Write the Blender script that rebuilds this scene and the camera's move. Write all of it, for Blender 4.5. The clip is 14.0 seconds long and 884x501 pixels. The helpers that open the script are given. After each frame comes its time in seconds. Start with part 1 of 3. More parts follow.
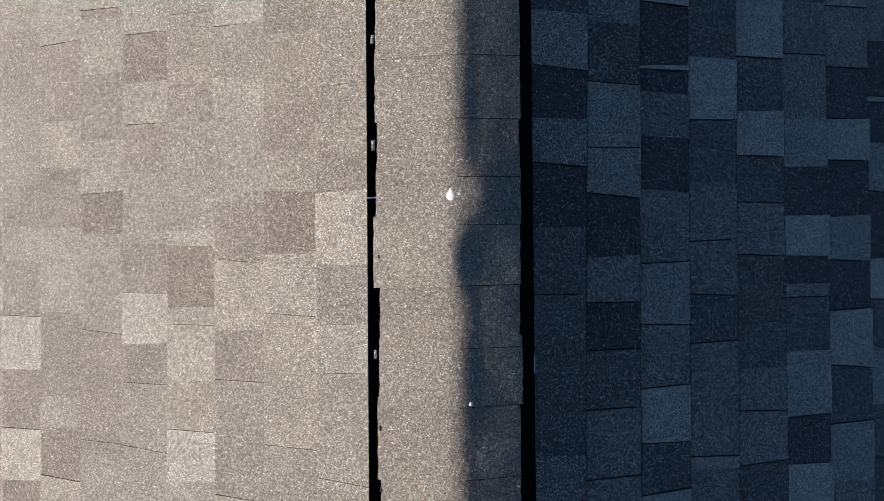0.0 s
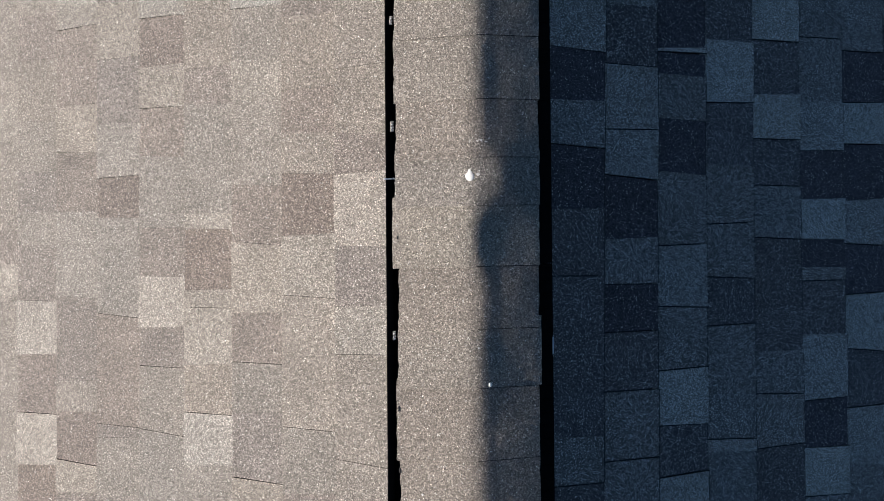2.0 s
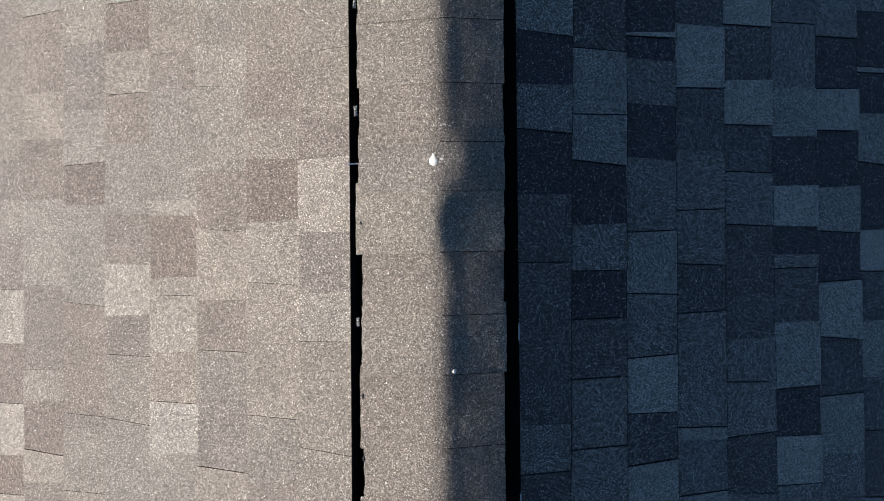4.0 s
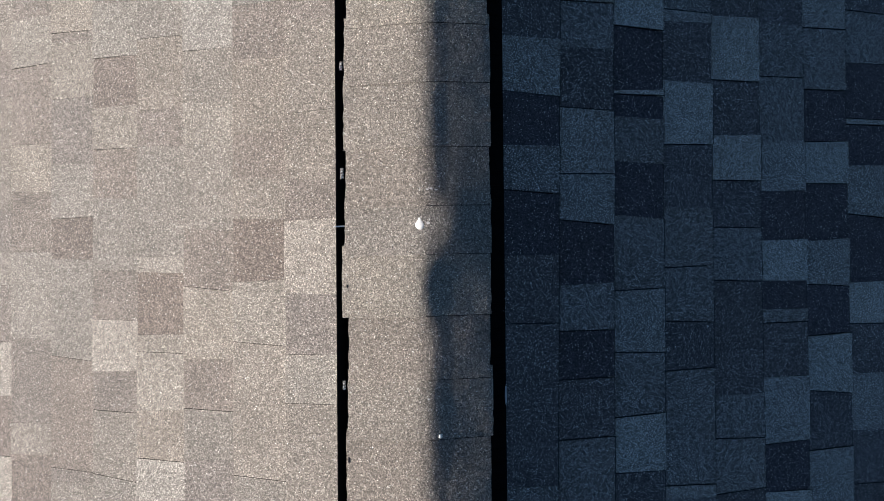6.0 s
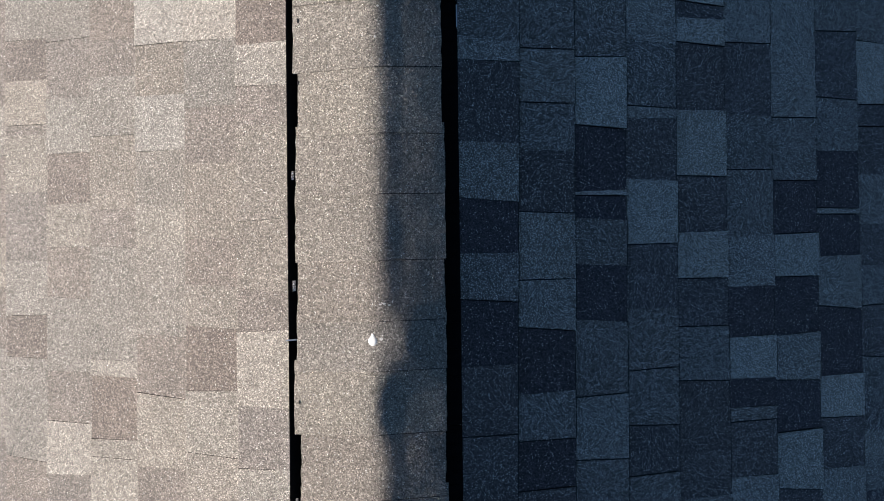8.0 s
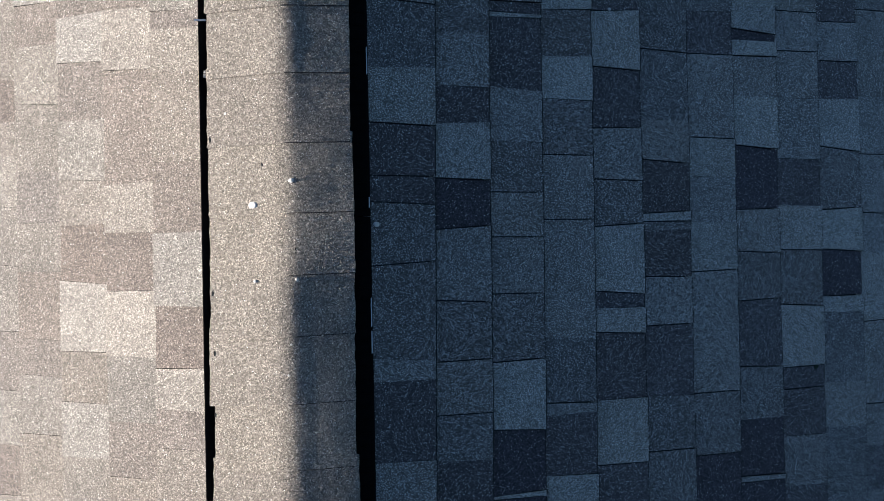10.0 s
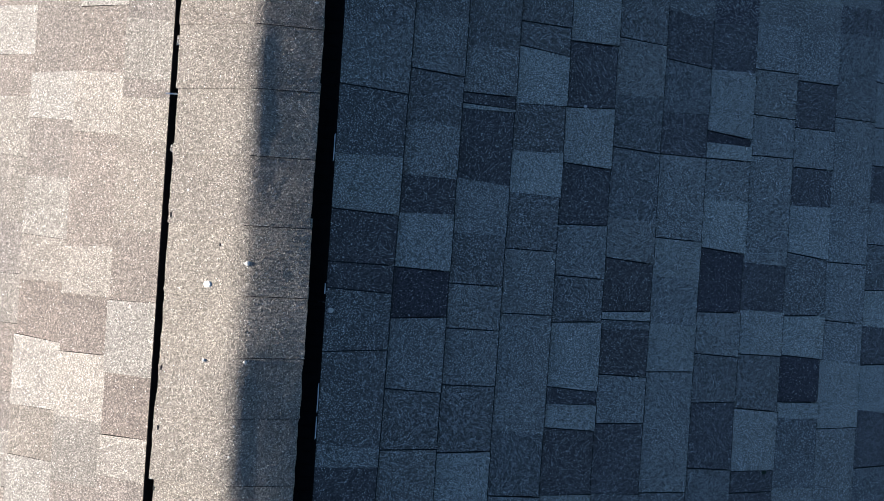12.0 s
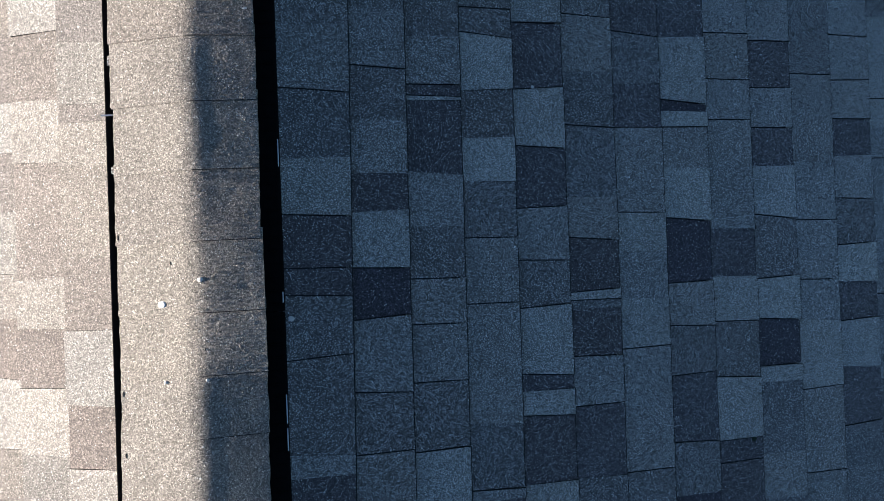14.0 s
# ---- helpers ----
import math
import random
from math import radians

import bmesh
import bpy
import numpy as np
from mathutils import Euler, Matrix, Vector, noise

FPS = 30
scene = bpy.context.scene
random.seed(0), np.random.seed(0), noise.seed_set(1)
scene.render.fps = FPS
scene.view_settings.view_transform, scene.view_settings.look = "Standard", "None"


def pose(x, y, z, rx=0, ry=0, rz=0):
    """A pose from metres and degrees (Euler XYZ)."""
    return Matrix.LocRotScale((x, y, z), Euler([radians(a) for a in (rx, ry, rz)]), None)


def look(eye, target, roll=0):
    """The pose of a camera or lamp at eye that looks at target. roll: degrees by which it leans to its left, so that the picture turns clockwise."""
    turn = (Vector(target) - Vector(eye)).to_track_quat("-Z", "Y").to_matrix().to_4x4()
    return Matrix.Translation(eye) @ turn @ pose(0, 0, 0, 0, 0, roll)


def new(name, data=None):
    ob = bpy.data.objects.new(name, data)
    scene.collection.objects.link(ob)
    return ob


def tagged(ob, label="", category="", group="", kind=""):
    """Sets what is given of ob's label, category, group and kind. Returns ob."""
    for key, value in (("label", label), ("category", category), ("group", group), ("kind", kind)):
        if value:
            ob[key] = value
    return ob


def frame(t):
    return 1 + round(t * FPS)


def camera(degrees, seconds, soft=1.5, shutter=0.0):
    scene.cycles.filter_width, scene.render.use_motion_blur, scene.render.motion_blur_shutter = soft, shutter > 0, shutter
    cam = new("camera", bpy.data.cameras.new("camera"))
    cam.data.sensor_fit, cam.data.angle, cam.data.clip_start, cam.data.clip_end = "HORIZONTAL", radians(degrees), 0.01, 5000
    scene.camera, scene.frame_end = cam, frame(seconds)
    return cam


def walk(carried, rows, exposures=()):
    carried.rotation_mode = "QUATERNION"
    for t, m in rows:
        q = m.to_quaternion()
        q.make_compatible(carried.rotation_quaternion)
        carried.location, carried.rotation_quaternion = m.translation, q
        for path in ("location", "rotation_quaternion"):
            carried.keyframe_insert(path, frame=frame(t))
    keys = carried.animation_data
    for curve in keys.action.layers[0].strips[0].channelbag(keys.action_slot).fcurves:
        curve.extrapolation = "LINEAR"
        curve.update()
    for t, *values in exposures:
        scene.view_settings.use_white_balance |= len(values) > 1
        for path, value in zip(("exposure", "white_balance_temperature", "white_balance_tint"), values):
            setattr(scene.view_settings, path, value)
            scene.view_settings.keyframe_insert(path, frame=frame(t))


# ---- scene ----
cam = camera(64.3, 14.0, soft=0.9)
# seconds, place in metres, turns in degrees
PATH = [
    (0, 0.0561, -0.1521, 1.5589, 0.88, 1.25, -0.46),
    (0.5, 0.0900, -0.1789, 1.5593, 0.84, 1.24, -0.46),
    (1, 0.0724, -0.1824, 1.5651, 0.82, 1.23, -0.48),
    (1.5, 0.0354, -0.1927, 1.5639, 0.97, 1.31, -0.53),
    (2, 0.0130, -0.1968, 1.5595, 0.94, 1.25, -0.47),
    (2.5, 0.0451, -0.2193, 1.5499, 0.72, 1.22, -0.45),
    (3, 0.0723, -0.2317, 1.5462, 0.82, 1.28, -0.50),
    (5.5, 0.1129, -0.1349, 1.5344, 0.78, 1.21, -0.53),
    (6, 0.1237, -0.0907, 1.5386, 1.02, 1.23, -0.53),
    (6.5, 0.1008, -0.1281, 1.5277, 1.07, 1.24, -0.49),
    (7, 0.1075, -0.1458, 1.5187, 1.06, 1.23, -0.51),
    (7.5, 0.1570, -0.0340, 1.5108, 0.81, 1.21, -0.61),
    (8, 0.2292, 0.1634, 1.5039, 0.85, 1.37, -0.71),
    (8.5, 0.2889, 0.4711, 1.5166, 1.05, 1.32, -0.90),
    (9, 0.3397, 0.7241, 1.5295, 0.35, 1.25, -1.11),
    (9.2, 0.3542, 0.7455, 1.5298, 0.28, 1.31, -1.20),
    (11.3, 0.5327, 1.1598, 1.5412, 0.87, 1.51, -0.73),
    (11.5, 0.5276, 1.1532, 1.5383, 0.70, 1.40, 3.13),
    (12, 0.5344, 1.1287, 1.5369, 0.31, 1.49, 3.73),
    (12.2, 0.5493, 1.0957, 1.5356, 0.27, 1.55, 3.57),
    (12.3, 0.5674, 1.0776, 1.5349, 0.23, 1.58, -2.53),
    (12.4, 0.5724, 1.0723, 1.5342, 0.21, 1.60, -5.72),
    (12.5, 0.5749, 1.0705, 1.5336, 0.18, 1.63, -5.83),
    (13, 0.5920, 1.0348, 1.5226, 0.52, 1.40, -5.95),
    (13.1, 0.6023, 1.0281, 1.5218, 0.49, 1.40, -5.93),
    (13.2, 0.6108, 1.0501, 1.5210, 0.46, 1.40, -2.63),
    (13.3, 0.6117, 1.0592, 1.5202, 0.43, 1.39, -2.09),
    (13.5, 0.6129, 1.0824, 1.5186, 0.38, 1.39, -2.05),
    (14, 0.6270, 1.1058, 1.5036, 0.53, 1.35, -2.14),
]
EXPOSURES = [(0.0, 0.80, 5850, 10), (7.0, 0.84, 5850, 10), (9.0, 1.02, 5900, 10), (11.5, 1.29, 5850, 10), (14.0, 1.42, 5850, 10)]
walk(cam, [(t, pose(x, y, z, rx, ry, rz)) for t, x, y, z, rx, ry, rz in PATH], EXPOSURES)

# ---- world, sun ----
SUN_UP, SUN_SIDE = 12.6, -89.8     # elevation; compass turn of the sun from +y, degrees (minus: towards -x)
world = bpy.data.worlds.new("world")
scene.world = world
world.use_nodes = True
wt = world.node_tree
sky = wt.nodes.new("ShaderNodeTexSky")
sky.sky_type, sky.sun_disc = "NISHITA", False
sky.ozone_density, sky.dust_density = 3.1, 0.6
sky.sun_elevation, sky.sun_rotation = radians(SUN_UP), radians(SUN_SIDE)
background = wt.nodes["Background"]
background.inputs["Strength"].default_value = 0.0445
wt.links.new(sky.outputs["Color"], background.inputs["Color"])
sun_way = Vector((math.sin(radians(SUN_SIDE)) * math.cos(radians(SUN_UP)), math.cos(radians(SUN_SIDE)) * math.cos(radians(SUN_UP)), math.sin(radians(SUN_UP))))
sun = new("sun", bpy.data.lights.new("sun", "SUN"))
sun.data.energy, sun.data.angle, sun.data.color = 6.6, radians(0.55), (1.0, 0.86, 0.72)
sun.matrix_world = look(sun_way * 20, (0, 0, 0))


# ---- materials ----
def material(name):
    m = bpy.data.materials.new(name)
    m.use_nodes = True
    return m, m.node_tree, m.node_tree.nodes["Principled BSDF"]


def node(tree, kind, **values):
    n = tree.nodes.new("ShaderNode" + kind)
    for key, value in values.items():
        n.inputs[key.replace("_", " ")].default_value = value
    return n


def mix_colour(tree, how, factor, a, b):
    n = tree.nodes.new("ShaderNodeMix")
    n.data_type, n.blend_type = "RGBA", how
    for socket, value in ((n.inputs[0], factor), (n.inputs[6], a), (n.inputs[7], b)):
        if isinstance(value, bpy.types.NodeSocket):
            tree.links.new(value, socket)
        else:
            socket.default_value = value
    return n.outputs[2]


def ramp(tree, source, stops):
    n = tree.nodes.new("ShaderNodeValToRGB")
    while len(n.color_ramp.elements) < len(stops):
        n.color_ramp.elements.new(0.5)
    for e, (at, value) in zip(n.color_ramp.elements, stops):
        e.position, e.color = at, (value, value, value, 1)
    tree.links.new(source, n.inputs[0])
    return n.outputs[0]


def granule_material(name, base=None, chip_share=0.3):
    """Asphalt shingle: mineral granules of mixed tone over a piece colour. base None: the object's own colour."""
    m, tree, shader = material(name)
    link = tree.links.new
    turned = node(tree, "Mapping", Rotation=(0.5, 0.8, 0.35))
    link(tree.nodes.new("ShaderNodeTexCoord").outputs["Object"], turned.inputs["Vector"])
    place = turned.outputs[0]
    info = tree.nodes.new("ShaderNodeObjectInfo")
    if base is None:
        colour = info.outputs["Color"]
    else:
        geo = tree.nodes.new("ShaderNodeNewGeometry")
        r = tree.nodes.new("ShaderNodeValToRGB")
        r.color_ramp.interpolation = "CONSTANT"
        while len(r.color_ramp.elements) < len(base):
            r.color_ramp.elements.new(0.5)
        for i, (e, c) in enumerate(zip(r.color_ramp.elements, base)):
            e.position, e.color = i / len(base), (*c, 1)
        link(geo.outputs["Random Per Island"], r.inputs[0])
        colour = r.outputs[0]
    grain = node(tree, "TexVoronoi", Scale=420.0)
    grain.feature = "F1"
    link(place, grain.inputs["Vector"])
    spots = tree.nodes.new("ShaderNodeSeparateColor")
    link(grain.outputs["Color"], spots.inputs[0])
    light = ramp(tree, spots.outputs[0], [(0.0, 0.46), (0.5, 0.79), (0.8, 1.12), (0.92, 1.45), (1.0, 1.9)])
    coarse = node(tree, "TexNoise", Scale=240.0, Detail=3.0, Roughness=0.7)
    link(place, coarse.inputs["Vector"])
    mottled = ramp(tree, coarse.outputs[0], [(0.3, 0.76), (0.7, 1.24)])
    cloud = node(tree, "TexNoise", Scale=9.0, Detail=3.0, Roughness=0.55)
    link(place, cloud.inputs["Vector"])
    stains = ramp(tree, cloud.outputs[0], [(0.3, 0.9), (0.7, 1.1)])
    c = mix_colour(tree, "MULTIPLY", 1.0, colour, light)
    c = mix_colour(tree, "MULTIPLY", 1.0, c, mottled)
    c = mix_colour(tree, "MULTIPLY", 1.0, c, stains)
    # pale mineral chips: the share of them is the alpha of the piece's colour
    chips = node(tree, "TexVoronoi", Scale=400.0, Randomness=1.0)
    link(place, chips.inputs["Vector"])
    chip = tree.nodes.new("ShaderNodeSeparateColor")
    link(chips.outputs["Color"], chip.inputs[0])
    share = tree.nodes.new("ShaderNodeMath")
    share.operation = "SUBTRACT"
    share.inputs[0].default_value, share.inputs[1].default_value = 1.0, chip_share
    if base is None:
        link(info.outputs["Alpha"], share.inputs[1])
    chosen = tree.nodes.new("ShaderNodeMath")
    chosen.operation = "GREATER_THAN"
    link(chip.outputs[2], chosen.inputs[0])
    link(share.outputs[0], chosen.inputs[1])
    core = ramp(tree, chips.outputs["Distance"], [(0.42, 1.0), (0.54, 0.0)])
    amount = tree.nodes.new("ShaderNodeMath")
    amount.operation = "MULTIPLY"
    link(chosen.outputs[0], amount.inputs[0])
    link(core, amount.inputs[1])
    part_of = tree.nodes.new("ShaderNodeMath")
    part_of.operation = "MULTIPLY"
    link(amount.outputs[0], part_of.inputs[0])
    part_of.inputs[1].default_value = 0.92
    pale = mix_colour(tree, "MULTIPLY", 1.0, (0.93, 0.92, 0.87, 1), ramp(tree, chip.outputs[0], [(0.0, 0.48), (0.6, 0.88), (0.85, 1.0), (1.0, 1.0)]))
    c = mix_colour(tree, "MIX", part_of.outputs[0], c, pale)
    # finer grit between the chips, light and dark
    grit = node(tree, "TexVoronoi", Scale=640.0, Randomness=1.0)
    link(place, grit.inputs["Vector"])
    speck = tree.nodes.new("ShaderNodeSeparateColor")
    link(grit.outputs["Color"], speck.inputs[0])
    c = mix_colour(tree, "MULTIPLY", 1.0, c, ramp(tree, speck.outputs[1], [(0.0, 0.62), (0.35, 0.94), (0.8, 1.06), (0.93, 1.4), (1.0, 1.65)]))
    link(c, shader.inputs["Base Color"])
    shader.inputs["Roughness"].default_value = 0.82
    shader.inputs["Specular IOR Level"].default_value = 0.35
    height = tree.nodes.new("ShaderNodeMath")
    height.operation = "MULTIPLY_ADD"
    link(spots.outputs[1], height.inputs[0])
    height.inputs[1].default_value = 0.6
    link(coarse.outputs[0], height.inputs[2])
    bump = node(tree, "Bump", Strength=0.62, Distance=0.002)
    link(height.outputs[0], bump.inputs["Height"])
    link(bump.outputs[0], shader.inputs["Normal"])
    return m


def plain_material(name, colour, rough, scale, spread, bump_by=0.0, gloss=0.4):
    m, tree, shader = material(name)
    place = tree.nodes.new("ShaderNodeTexCoord").outputs["Object"]
    n = node(tree, "TexNoise", Scale=scale, Detail=6.0, Roughness=0.65)
    tree.links.new(place, n.inputs["Vector"])
    c = mix_colour(tree, "MULTIPLY", 1.0, (*colour, 1), ramp(tree, n.outputs[0], [(0.25, 1 - spread), (0.75, 1 + spread)]))
    tree.links.new(c, shader.inputs["Base Color"])
    shader.inputs["Roughness"].default_value, shader.inputs["Specular IOR Level"].default_value = rough, gloss
    if bump_by:
        b = node(tree, "Bump", Strength=0.6, Distance=bump_by)
        tree.links.new(n.outputs[0], b.inputs["Height"])
        tree.links.new(b.outputs[0], shader.inputs["Normal"])
    return m


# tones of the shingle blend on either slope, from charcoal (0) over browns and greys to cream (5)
# one blend on both; the eastern set has its shade mixed into the colour
EAST_SHADE_TONES = [(0.083, 0.076, 0.086), (0.120, 0.111, 0.113), (0.165, 0.157, 0.150), (0.220, 0.208, 0.191), (0.282, 0.270, 0.240), (0.335, 0.324, 0.285)]
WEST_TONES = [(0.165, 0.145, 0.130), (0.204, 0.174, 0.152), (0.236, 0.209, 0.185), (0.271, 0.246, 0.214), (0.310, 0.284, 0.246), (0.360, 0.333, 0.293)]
SLOPE_TONES = {1: EAST_SHADE_TONES, -1: WEST_TONES}
# tones of the cap shingles and scraps
TONES = {"c": (0.325, 0.293, 0.246), "L": (0.348, 0.317, 0.272), "l": (0.298, 0.27, 0.232), "m": (0.252, 0.226, 0.196), "g": (0.24, 0.22, 0.198), "b": (0.232, 0.20, 0.172)}
GRANULES = granule_material("granules")
# eastern mix: the shade-darkened tones, lifted a little, with more pale chips
GRANULES_MIXED = {-1: granule_material("granules_west", [WEST_TONES[k] for k in (3, 2, 4, 3, 1, 3, 2, 4)], 0.025), 1: granule_material("granules_east", [tuple(1.25 * v for v in EAST_SHADE_TONES[k]) for k in (2, 1, 3, 0, 2, 4, 3, 1, 2, 3)], 0.34)}
BLACK_PLASTIC = plain_material("black_plastic", (0.004, 0.004, 0.0045), 0.8, 60, 0.4, 0.0004, 0.06)
UNDERLAY = plain_material("asphalt_underlay", (0.02, 0.02, 0.021), 0.9, 90, 0.5, 0.001)
# for cut asphalt faces, and for dark rims that paint in edge shade
ASPHALT_EDGE_SHADE = plain_material("asphalt_edge_shade", (0.030, 0.028, 0.029), 0.9, 150, 0.5, 0.0006, 0.2)
DROPPING = plain_material("dried_dropping", (0.85, 0.84, 0.80), 0.7, 300, 0.08, 0.0008)
PEBBLE = plain_material("pale_pebble", (0.70, 0.68, 0.64), 0.75, 200, 0.2, 0.0008)
SEALANT = plain_material("pale_sealant", (0.86, 0.86, 0.84), 0.5, 150, 0.1)
# dark green of the lumps that stand for a shadow spot
SHADOW_GREEN = plain_material("moss", (0.035, 0.05, 0.03), 0.95, 120, 0.4, 0.002)
GROUND = plain_material("ground_grass", (0.06, 0.085, 0.035), 0.95, 3.0, 0.5, 0.02)
RENDERED_WALL = plain_material("wall_paint", (0.55, 0.52, 0.47), 0.8, 12, 0.12, 0.001)


# ---- building helpers ----
def mesh_from(name, verts, faces, mat):
    me = bpy.data.meshes.new(name)
    me.from_pydata(verts, [], faces)
    me.update()
    me.materials.append(mat)
    return me


def part(name, me, parent=None, label=""):
    ob = new(name, me)
    if parent:
        ob.parent = parent
    return tagged(ob, label)


BOX = [(0, 1, 2, 3), (7, 6, 5, 4), (0, 4, 5, 1), (1, 5, 6, 2), (2, 6, 7, 3), (3, 7, 4, 0)]

# ---- the roof: ridge along y at x = 0, z = 0; both slopes fall away from it ----
PITCH = radians(18.4)
COURSE = 0.143                      # exposed depth of a course
FIRST = {1: 0.2375, -1: 0.1402}     # distance of the first butt line less one course, down the slope, right and left
SOUTH, NORTH = -2.6, 3.6            # ends of the roof
EAVE = 3.6                          # length of a slope


def on_slope(side, down, y, up=0.0):
    """A place on a slope: metres down from the ridge, along y, above the deck."""
    return (side * (down * math.cos(PITCH) + up * math.sin(PITCH)), y, -down * math.sin(PITCH) + up * math.cos(PITCH))


def slab(side, d0, d1, ya0, ya1, yb0, yb1, up0, up1, sink=0.004, warp=0.0):
    """Corners of a shingle piece: from d0 (tucked end, y ya0 to ya1) to d1 (butt end, y yb0 to yb1); warp lifts one butt corner."""
    top = [on_slope(side, d0, ya0, up0), on_slope(side, d1, yb0, up1 - warp), on_slope(side, d1, yb1, up1 + warp), on_slope(side, d0, ya1, up0)]
    low = [on_slope(side, d0, ya0, up0 - sink), on_slope(side, d1, yb0, up1 - warp - sink), on_slope(side, d1, yb1, up1 + warp - sink), on_slope(side, d0, ya1, up0 - sink)]
    return top + low


def faces_for(side):
    return BOX if side > 0 else [tuple(reversed(f)) for f in BOX]


SLOT = {1: 0.09, -1: 0.160}         # the deck is cut open along the ridge for the vent
slopes = {}
for side, name, label in ((1, "roof_slope_east", "shaded slope of blue-grey laminated asphalt shingles"), (-1, "roof_slope_west", "sunlit slope of tan and grey laminated asphalt shingles")):
    deck = mesh_from(name, slab(side, SLOT[side], EAVE, SOUTH, NORTH, SOUTH, NORTH, -0.001, -0.001, 0.05), faces_for(side), UNDERLAY)
    slopes[side] = tagged(new(name, deck), label, "roof", kind="structure")


# the courses next to the ridge run a little askew on the eastern slope: shift at y = 0.4 and shift per metre
ASKEW = {1: (0.006, 0.0176), 2: (0.005, 0.011), 3: (0.0, 0.010), 4: (-0.002, 0.0066)}


def shifted(corner, side, k):
    """A corner moved down the slope by as much as course k runs askew there."""
    at, per_metre = ASKEW.get(k, (0.0, 0.0)) if side > 0 else (0.0, 0.0)
    off = at + per_metre * (max(-1.0, min(1.9, corner[1])) - 0.4)
    return (corner[0] + side * off * math.cos(PITCH), corner[1], corner[2] - off * math.sin(PITCH))


def piece(side, k, low, high, tone, cut):
    """One visible shingle tab of course k, as a part of its slope. low, high: its ends along y at the tucked and at the butt edge."""
    d0, d1 = FIRST[side] + (k - 1) * COURSE - 0.012, FIRST[side] + k * COURSE
    if side < 0:
        d0 = max(d0, 0.1570)
    lift = 0.0105 + 0.0013 * tone if side < 0 else 0.0125 + 0.0018 * tone
    cut_by = 0.0007 if side > 0 else 0.0004
    g0, g1 = cut_by if cut[0] else 0.0001, cut_by if cut[1] else 0.0001
    warp = random.uniform(-0.0010, 0.0010) * (1.2 if side > 0 else 0.5)
    corners = slab(side, d0, d1, low[0] + g0, high[0] - g1, low[1] + g0, high[1] - g1, 0.0025, lift, 0.006, warp)
    faces = faces_for(side)
    # the eastern rim is wide and dark, standing for the shadow line at the butt
    rim_depth = 0.0022 if side > 0 else 0.0007
    rim = slab(side, d0, d1 - rim_depth, low[0] + 2.2 * g0, high[0] - 2.2 * g1, low[1] + 2.2 * g0, high[1] - 2.2 * g1, 0.0025, lift, 0.006, warp)[:4]
    drop = 0.0016 if side > 0 else 0.0003
    corners = [(x, y, z - drop) if i in (1, 2) else (x, y, z) for i, (x, y, z) in enumerate(corners)] + rim
    corners = [shifted(c, side, k if i % 4 in (1, 2) else k - 1) for i, c in enumerate(corners)]
    edges = [(0, 1, 9, 8), (1, 2, 10, 9), (2, 3, 11, 10)] if side > 0 else [(8, 9, 1, 0), (9, 10, 2, 1), (10, 11, 3, 2)]
    top = (8, 9, 10, 11) if side > 0 else (11, 10, 9, 8)
    me = mesh_from("shingle", corners, [top] + edges + list(faces[1:]), GRANULES)
    me.materials.append(ASPHALT_EDGE_SHADE)
    for f in me.polygons[1:] if side > 0 else me.polygons[4:]:
        f.material_index = 1
    ob = part("shingle", me, slopes[side])
    j, w = random.uniform(0.94, 1.06), random.uniform(-0.02, 0.02)
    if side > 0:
        j *= 0.96 + 0.034 * k           # each course is lighter than the last towards the eave
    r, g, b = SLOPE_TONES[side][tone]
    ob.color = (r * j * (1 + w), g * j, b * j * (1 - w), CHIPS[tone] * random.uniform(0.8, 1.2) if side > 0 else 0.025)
    return ob


CHIPS = (0.06, 0.16, 0.32, 0.46, 0.58, 0.66)   # share of pale chips by tone on the eastern slope, raised for its contrast in shade
COURSES = {}


def course(side, k, text):
    """A course read from south to north: where each tab begins at its tucked / butt edge and its tone; ! for an open cut there."""
    COURSES[side, k] = []
    for word in text.split():
        ends, tone = word.split(":")
        COURSES[side, k].append((tuple(float(v) for v in ends.split("/")), tone))


course(1, 1, "-1.000/-1.000:1 -0.873/-0.887:1 -0.717/-0.715:2! -0.602/-0.606:1 -0.482/-0.491:1 -0.231/-0.232:1! -0.075/-0.073:0 0.078/0.068:2! 0.180/0.181:0 0.307/0.297:3 0.434/0.431:1 0.618/0.619:3 0.675/0.663:2 0.884/0.894:2! 1.034/1.026:1! 1.094/1.092:1! 1.217/1.210:4! 1.343/1.346:2 1.506/1.496:3! 1.650/1.653:2 1.780/1.783:end")
course(1, 2, "-0.992/-0.992:2 -0.865/-0.879:2 -0.672/-0.668:2! -0.507/-0.505:1! -0.367/-0.365:0! -0.253/-0.253:2! -0.146/-0.140:0 0.010/-0.003:3! 0.117/0.119:3! 0.276/0.272:1! 0.420/0.417:2 0.529/0.530:3! 0.655/0.658:2! 0.802/0.793:3! 0.967/0.976:0! 1.090/1.085:4! 1.218/1.223:1 1.311/1.307:3 1.436/1.440:2 1.565/1.555:3! 1.696/1.698:2 1.826/1.828:end")
